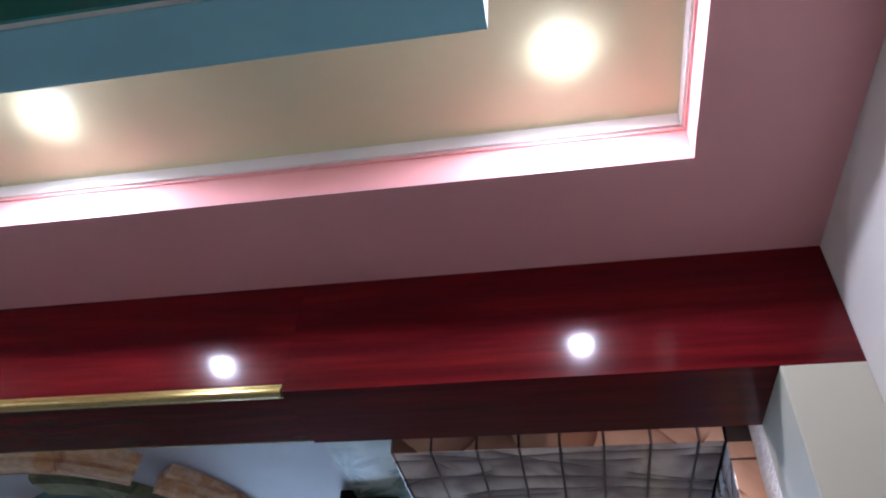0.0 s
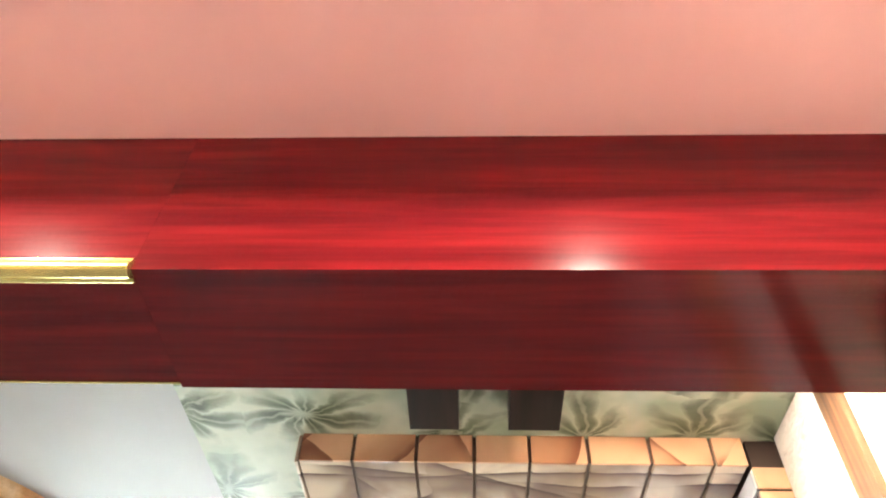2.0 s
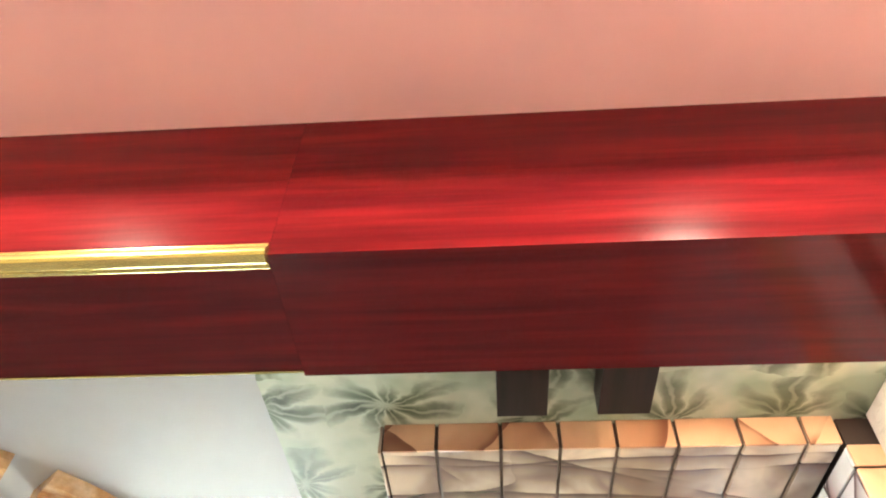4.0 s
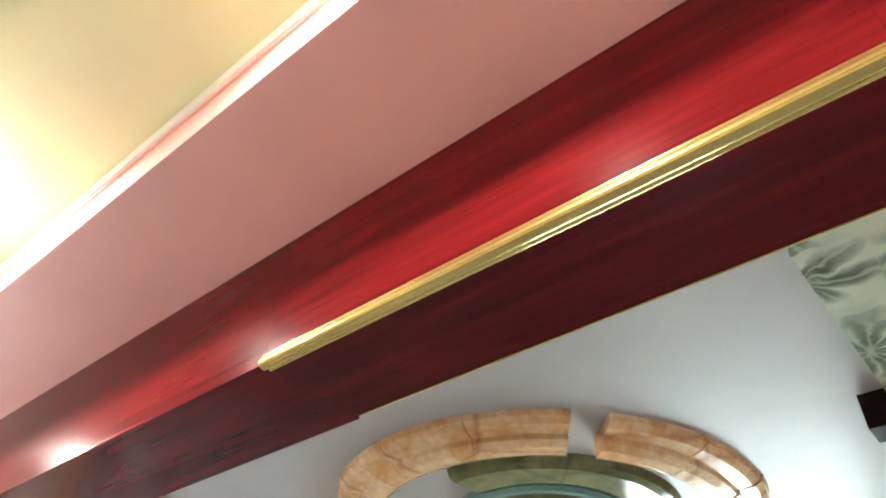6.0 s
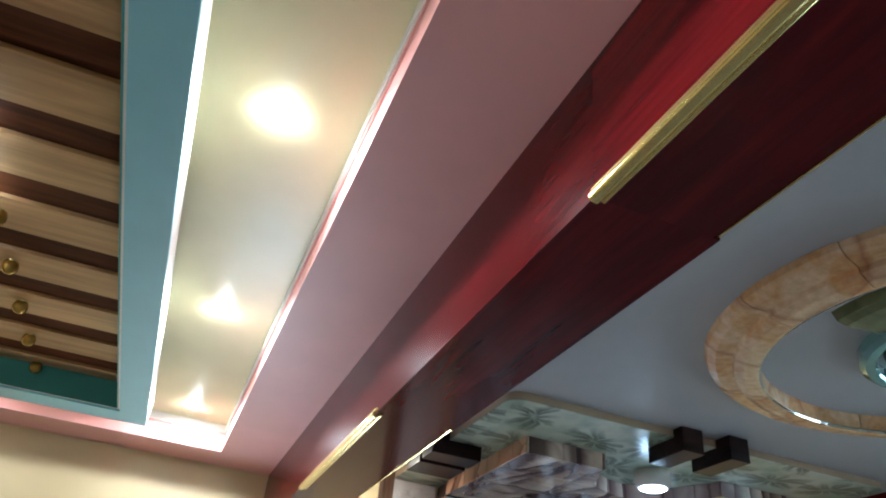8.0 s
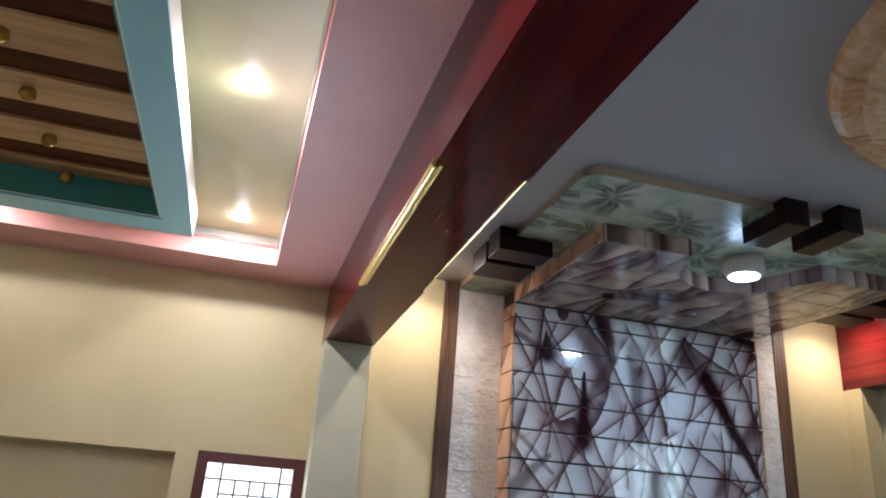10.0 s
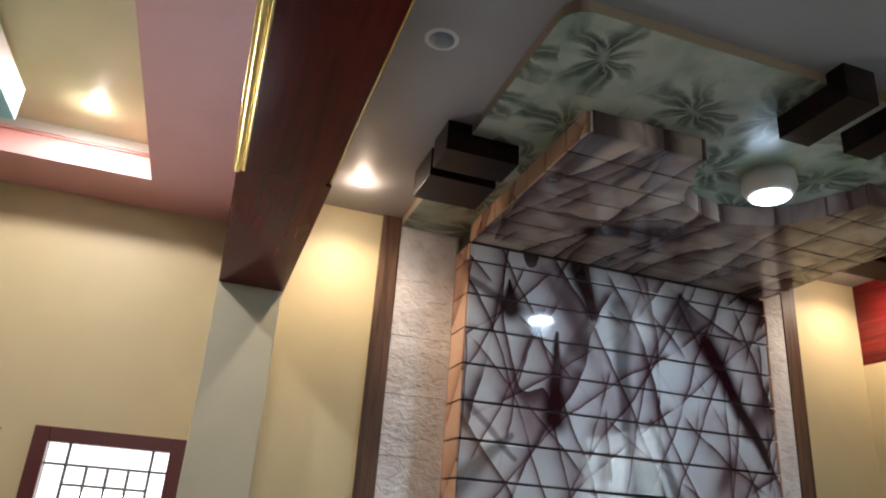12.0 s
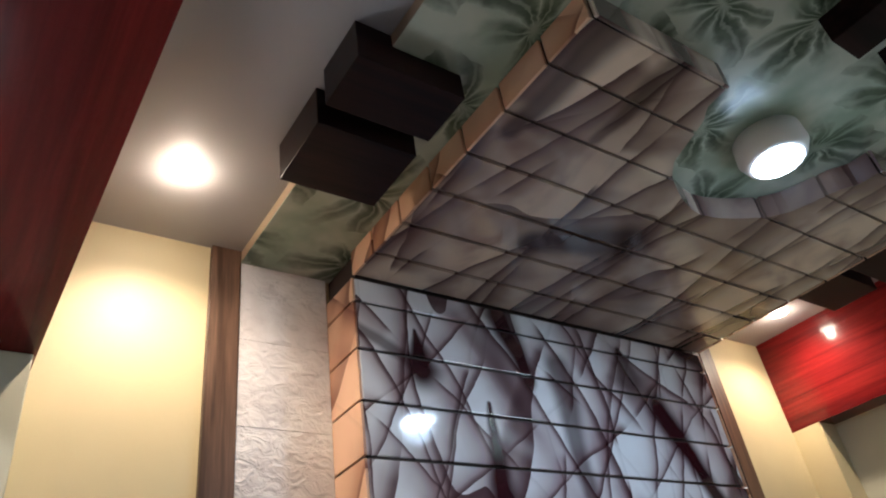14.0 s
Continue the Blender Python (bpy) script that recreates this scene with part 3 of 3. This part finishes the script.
def tiled_feature(wall_x, face_x, x_end, sgn, grooves, rows, label):
    """Tiled wall panel that turns over into a hung ceiling panel. sgn: +1 runs east from the wall."""
    top = thing("tiled_panel", None, label, "tiled panel")
    y0, y1 = 1.335, 2 * CY - 1.335
    lo, hi = sorted((wall_x, face_x - sgn * 0.012))
    part("wall_backing", box((lo, hi, y0 + 0.01, y1 - 0.01, 0, 3.325)), GROOVE, top)

    def bite(u):
        """Half-width of the opening round the lamp at a distance u from the wall face."""
        knots = ((0.87, 0.0), (0.885, 0.10), (0.93, 0.20), (0.98, 0.29), (1.04, 0.345), (1.22, 0.41), (1.27, 0.45), (1.5, 0.47))
        if u <= knots[0][0]:
            return 0.0
        for (p, q), (r, s) in zip(knots, knots[1:]):
            if u <= r:
                return q + (s - q) * (u - p) / (r - p)
        return 0.47

    length = abs(x_end - face_x)
    us = [0.0] + sorted(abs(g - face_x) for g in grooves) + [length]
    for a, b in zip(us, us[1:]):
        a2, b2 = a + 0.006, b - 0.006
        n = 9
        samples = [a2 + (b2 - a2) * i / n for i in range(n + 1)]
        X = lambda u: face_x + sgn * u
        if bite(b2) <= 0:
            part("tile", prism([(X(a2), y0), (X(b2), y0), (X(b2), y1), (X(a2), y1)], 3.20, 3.302, 0.004), TILEC, top)
        elif bite(a2) <= 0:
            edge = [u for u in samples if u > 0.87] 
            inner = [(X(b2), CY - bite(b2))] + [(X(u), CY - bite(u)) for u in reversed(edge[:-1])] + [(X(0.87), CY)] + [(X(u), CY + bite(u)) for u in edge]
            part("tile", prism([(X(a2), y0), (X(b2), y0)] + inner + [(X(b2), y1), (X(a2), y1)], 3.20, 3.302), TILEC, top)
        else:
            for s in (-1, 1):
                edge = [(X(u), CY + s * bite(u)) for u in samples]
                yy = y0 if s < 0 else y1
                part("tile", prism([(X(a2), yy), *edge, (X(b2), yy)], 3.20, 3.302), TILEC, top)
        for yy in (y0, y1):
            ya, yb = (yy - 0.012, yy - 0.001) if yy == y0 else (yy + 0.001, yy + 0.012)
            xa, xb = sorted((X(a2), X(b2)))
            part("edge_tile", box((xa, xb, ya, yb, 3.197, 3.304), bevel=0.003), ORANGE, top)
    for u in us[1:-1]:
        xa, xb = sorted((X(u - 0.0055), X(u + 0.0055)))
        gap = bite(u + 0.006)
        for ya, yb in (((y0 + 0.002, CY - gap - 0.002), (CY + gap + 0.002, y1 - 0.002)) if gap else ((y0 + 0.002, y1 - 0.002),)):
            part("joint", box((xa, xb, ya, yb, 3.2075, 3.30)), GROUT, top)
    xa, xb = sorted((x_end, x_end + sgn * 0.011))
    for ya, yb in ((y0, CY - bite(length)), (CY + bite(length), y1)):
        part("edge_tile", box((xa, xb, ya, yb, 3.197, 3.304), bevel=0.003), TILEC, top)
    zs = [3.196] + list(rows)
    for z1, z0 in zip(zs, zs[1:]):
        xa, xb = sorted((face_x - sgn * 0.012, face_x))
        j = random.uniform(-0.012, 0.012)
        part("tile", box((xa, xb, y0, y1 + j, z0 + 0.0055, z1 - 0.0055), bevel=0.005), TILE if sgn > 0 else TILE_EAST, top)
        for yy in (y0, y1):
            ya, yb = (yy - 0.012, yy - 0.001) if yy == y0 else (yy + 0.011, yy + 0.022)
            xa2, xb2 = sorted((wall_x, face_x - sgn * 0.002))
            part("edge_tile", box((xa2, xb2, ya, yb, z0 + 0.0045, z1 - 0.0045), bevel=0.003), ORANGE, top)
    return top


tiled_feature(WN, 0.10, 1.45, 1, (0.27, 0.47, 0.67, 0.87, 1.07, 1.27), [3.09 - 0.2 * i for i in range(16)], "pale glossy tiles with smoky brown cracks, west wall and ceiling")
tiled_feature(EX, 7.345, 5.81, -1, (6.0, 6.22, 6.42, 6.61, 6.81, 7.02, 7.23), [3.11 - 0.2 * i for i in range(16)], "pale glossy tiles with smoky brown cracks, east wall and ceiling")


def rounded(x0, x1, y0, y1, r, west):
    """A plan with its two free corners rounded."""
    pts = []
    xc = x1 - r if west else x0 + r
    for yc, a0, a1 in ((y0 + r, -90, 0), (y1 - r, 0, 90)) if west else ((y1 - r, 90, 180), (y0 + r, 180, 270)):
        for i in range(7):
            a = radians(a0 + (a1 - a0) * i / 6)
            pts.append((xc + r * math.cos(a), yc + r * math.sin(a)))
    pts += [(x0, y1), (x0, y0)] if west else [(x1, y0), (x1, y1)]
    return pts


for x0, x1, west in ((WN, 1.98, True), (5.42, EX, False)):
    p = thing("floral_ceiling_panel", None, "pale green ceiling panel with dark green sprays and a tan edge", "ceiling panel", "floral panels")
    plan = rounded(x0, x1, 0.965, 3.755, 0.09, west)
    if west:
        plan[-2:] = [(0.95, 3.755), (0.95, 3.60), (x0, 3.60), (x0, 0.965)]
    part("painted_face", prism(plan, 3.305, 3.309, 0.0015), FLORAL, p)
    part("panel_edge", prism(plan, 3.309, 3.3548), TAN, p, "tan painted edge")
for wx, s in ((WN, 1), (EX, -1)):
    for ya, yb in ((0.965, 1.322), (2 * CY - 1.30, 2 * CY - 0.97)):
        x0, x1 = sorted((wx, wx + s * 0.018))
        p = thing("plaster_panel", None, "rough textured white stone-faced panel on the wall", "wall panel", "plaster panels")
        z = 3.304 if ya < 2 else 3.53
        while z > 0.01:
            low = max(z - 0.33, 0.0)
            part("stone_block", box((x0, x1, ya, yb, low + 0.0006, z - 0.0006), bevel=0.002), PLASTER, p)
            z = low
    for ya, yb in ((0.85, 0.964), (2 * CY - 0.968, 2 * CY - 0.852)):
        x0, x1 = sorted((wx, wx + s * 0.024))
        p = part("wood_strip", box((x0, x1, ya, yb, 0, 3.354 if ya < 2 else 3.539), bevel=0.003), STRIP)
        tagged(p, "brown wooden strip running up the wall", "wall trim", "wood strips")

# ---- dark hanging blocks ----
BLOCKS = [(0.50, 0.78, 0.86, 1.20), (0.85, 1.05, 0.85, 1.20), (0.70, 0.93, 3.42, 3.755), (0.98, 1.20, 3.42, 3.755), (1.72, 2.06, 2.05, 2.20), (1.74, 2.10, 2.36, 2.50),
          (6.21, 6.37, 0.80, 1.15), (6.53, 6.695, 0.80, 1.15), (5.31, 5.66, 2.08, 2.22), (5.33, 5.66, 2.38, 2.54), (6.21, 6.37, 3.55, 3.9), (6.53, 6.695, 3.55, 3.9)]
for x0, x1, y0, y1 in BLOCKS:
    b = part("ceiling_block", box((x0, x1, y0, y1, 3.207, 3.3545 if y1 < 3.6 else 3.5395), bevel=0.003), BLOCK)
    tagged(b, "dark brown wooden block fixed below the ceiling", "ceiling block", "ceiling blocks")

# ---- ring rosette ----
RX, RY = 3.62, 2.41
ring = thing("ceiling_rosette", None, "round ceiling rosette of orange marble with olive inner rings", "rosette")
PROFILE = [(1.13, 3.354), (1.12, 3.328), (1.085, 3.306), (1.01, 3.298), (1.005, 3.276), (0.965, 3.258), (0.91, 3.250), (0.892, 3.256), (0.892, 3.354)]
GAPS = [-46, 62]
for i, g in enumerate(GAPS):
    nxt = GAPS[(i + 1) % 2] + (360 if i == 1 else 0)
    a, b = g + 4.0, nxt - 4.0
    cut = [a + (b - a) * k / (4 + 6 * i) for k in range(5 + 6 * i)]
    for p, q in zip(cut, cut[1:]):
        ox, oy, oz = (random.uniform(-0.007, 0.007) for _ in range(3))
        part("ring_segment", arc([(r, z + (oz * 0.4 if z < 3.35 else 0)) for r, z in PROFILE], p, q - 0.4, RX + ox, RY + oy), RING, ring)
    part("lip", arc([(0.897, 3.256), (0.887, 3.254), (0.883, 3.262), (0.887, 3.270), (0.896, 3.268)], a, b, RX, RY), LIP, ring, "shiny inner lip")
part("olive_ring", arc([(0.72, 3.354), (0.70, 3.315), (0.66, 3.300), (0.50, 3.300), (0.47, 3.31), (0.47, 3.354)], -98, 150, RX, RY, 72), OLIVE, ring)
part("lacquer_ring", arc([(0.465, 3.354), (0.465, 3.305), (0.44, 3.290), (0.40, 3.290), (0.39, 3.30), (0.39, 3.354)], 0, 360, RX, RY, 96), CHROME, ring)
part("inner_ring", arc([(0.36, 3.354), (0.35, 3.31), (0.32, 3.295), (0.24, 3.295), (0.22, 3.31), (0.22, 3.354)], 0, 360, RX, RY, 72), OLIVE, ring)
part("inner_lip", arc([(0.215, 3.354), (0.215, 3.30), (0.19, 3.285), (0.16, 3.285), (0.15, 3.354)], 0, 360, RX, RY, 72), CHROME, ring)
part("boss", arc([(0.0, 3.354), (0.10, 3.354), (0.09, 3.30), (0.05, 3.28), (0.0, 3.275)], 0, 360, RX, RY, 48), OLIVE, ring)

# ---- lamps ----


def downlight(x, y, z, lens, label, rim=WHITE):
    d = thing("recessed_spotlight", None, label, "spotlight", "recessed spotlights")
    part("bezel", arc([(0.047, z), (0.047, z - 0.0035), (0.056, z - 0.003), (0.066, z - 0.001), (0.066, z)], 0, 360, x, y, 40), rim, d)
    part("lens", arc([(0.0, z - 0.0005), (0.0485, z - 0.0005), (0.0475, z - 0.007), (0.030, z - 0.013), (0.0, z - 0.015)], 0, 360, x, y, 40), lens, d).visible_shadow = False


for sx, sy in TRAY_SPOTS:
    downlight(sx, sy, YZ, LENS, "small lit warm recessed spotlight in the yellow ceiling")
for sx, sy in NORTH_SPOTS:
    downlight(sx, sy, 3.355 if sy < 3.9 else 3.54, LENS, "small lit warm recessed spotlight in the grey ceiling")
downlight(1.57, 0.64, 3.355, DEADLENS, "unlit recessed spotlight in the grey ceiling")
for sx, sy in PANELS:
    d = thing("round_panel_lamp", None, "lit cool white round lamp below the floral panel", "ceiling lamp", "round lamps")
    hs = part("housing", arc([(0.0, 3.305), (0.12, 3.305), (0.125, 3.24), (0.105, 3.20), (0.092, 3.195), (0.0, 3.20)], 0, 360, sx, sy, 48), WHITE, d, smooth=True)
    part("diffuser", arc([(0.0, 3.194), (0.09, 3.194), (0.085, 3.190), (0.0, 3.189)], 0, 360, sx, sy, 48), COLDLENS, hs, "glowing white diffuser")
for i in range(13):
    gxp = 0.883 + PERIOD * i
    if gxp > IX1 - 0.1:
        break
    g = thing("globe_lamp", None, "small amber glass globe below the wooden ceiling", "globe lamp", "globe lamps")
    part("globe", arc([(0.0, 3.206)] + [(0.036 * math.sin(radians(a)), 3.242 - 0.036 * math.cos(radians(a))) for a in range(15, 166, 15)] + [(0.0, 3.278)], 0, 360, gxp, -1.60, 20), AMBER, g, smooth=True)
    part("holder", arc([(0.0, 3.27), (0.03, 3.27), (0.026, 3.255), (0.0, 3.255)], 0, 360, gxp, -1.60, 20), GOLD, g)

# square lamp under the planks, lit on its upper rim
sq = thing("square_lamp", None, "grey square lamp lighting the planks above it", "ceiling lamp")
part("body", box((2.76, 3.36, -2.24, -1.63, 3.165, 3.212), bevel=0.006), CEIL, sq)
part("stem", box((3.0, 3.12, -1.99, -1.88, 3.212, 3.2675)), CEIL, sq)
part("glow_strip", box(*frame_boxes(2.81, 3.31, -2.19, -1.68, (0.035,) * 4, 3.2125, 3.219)), COLDLENS, sq)
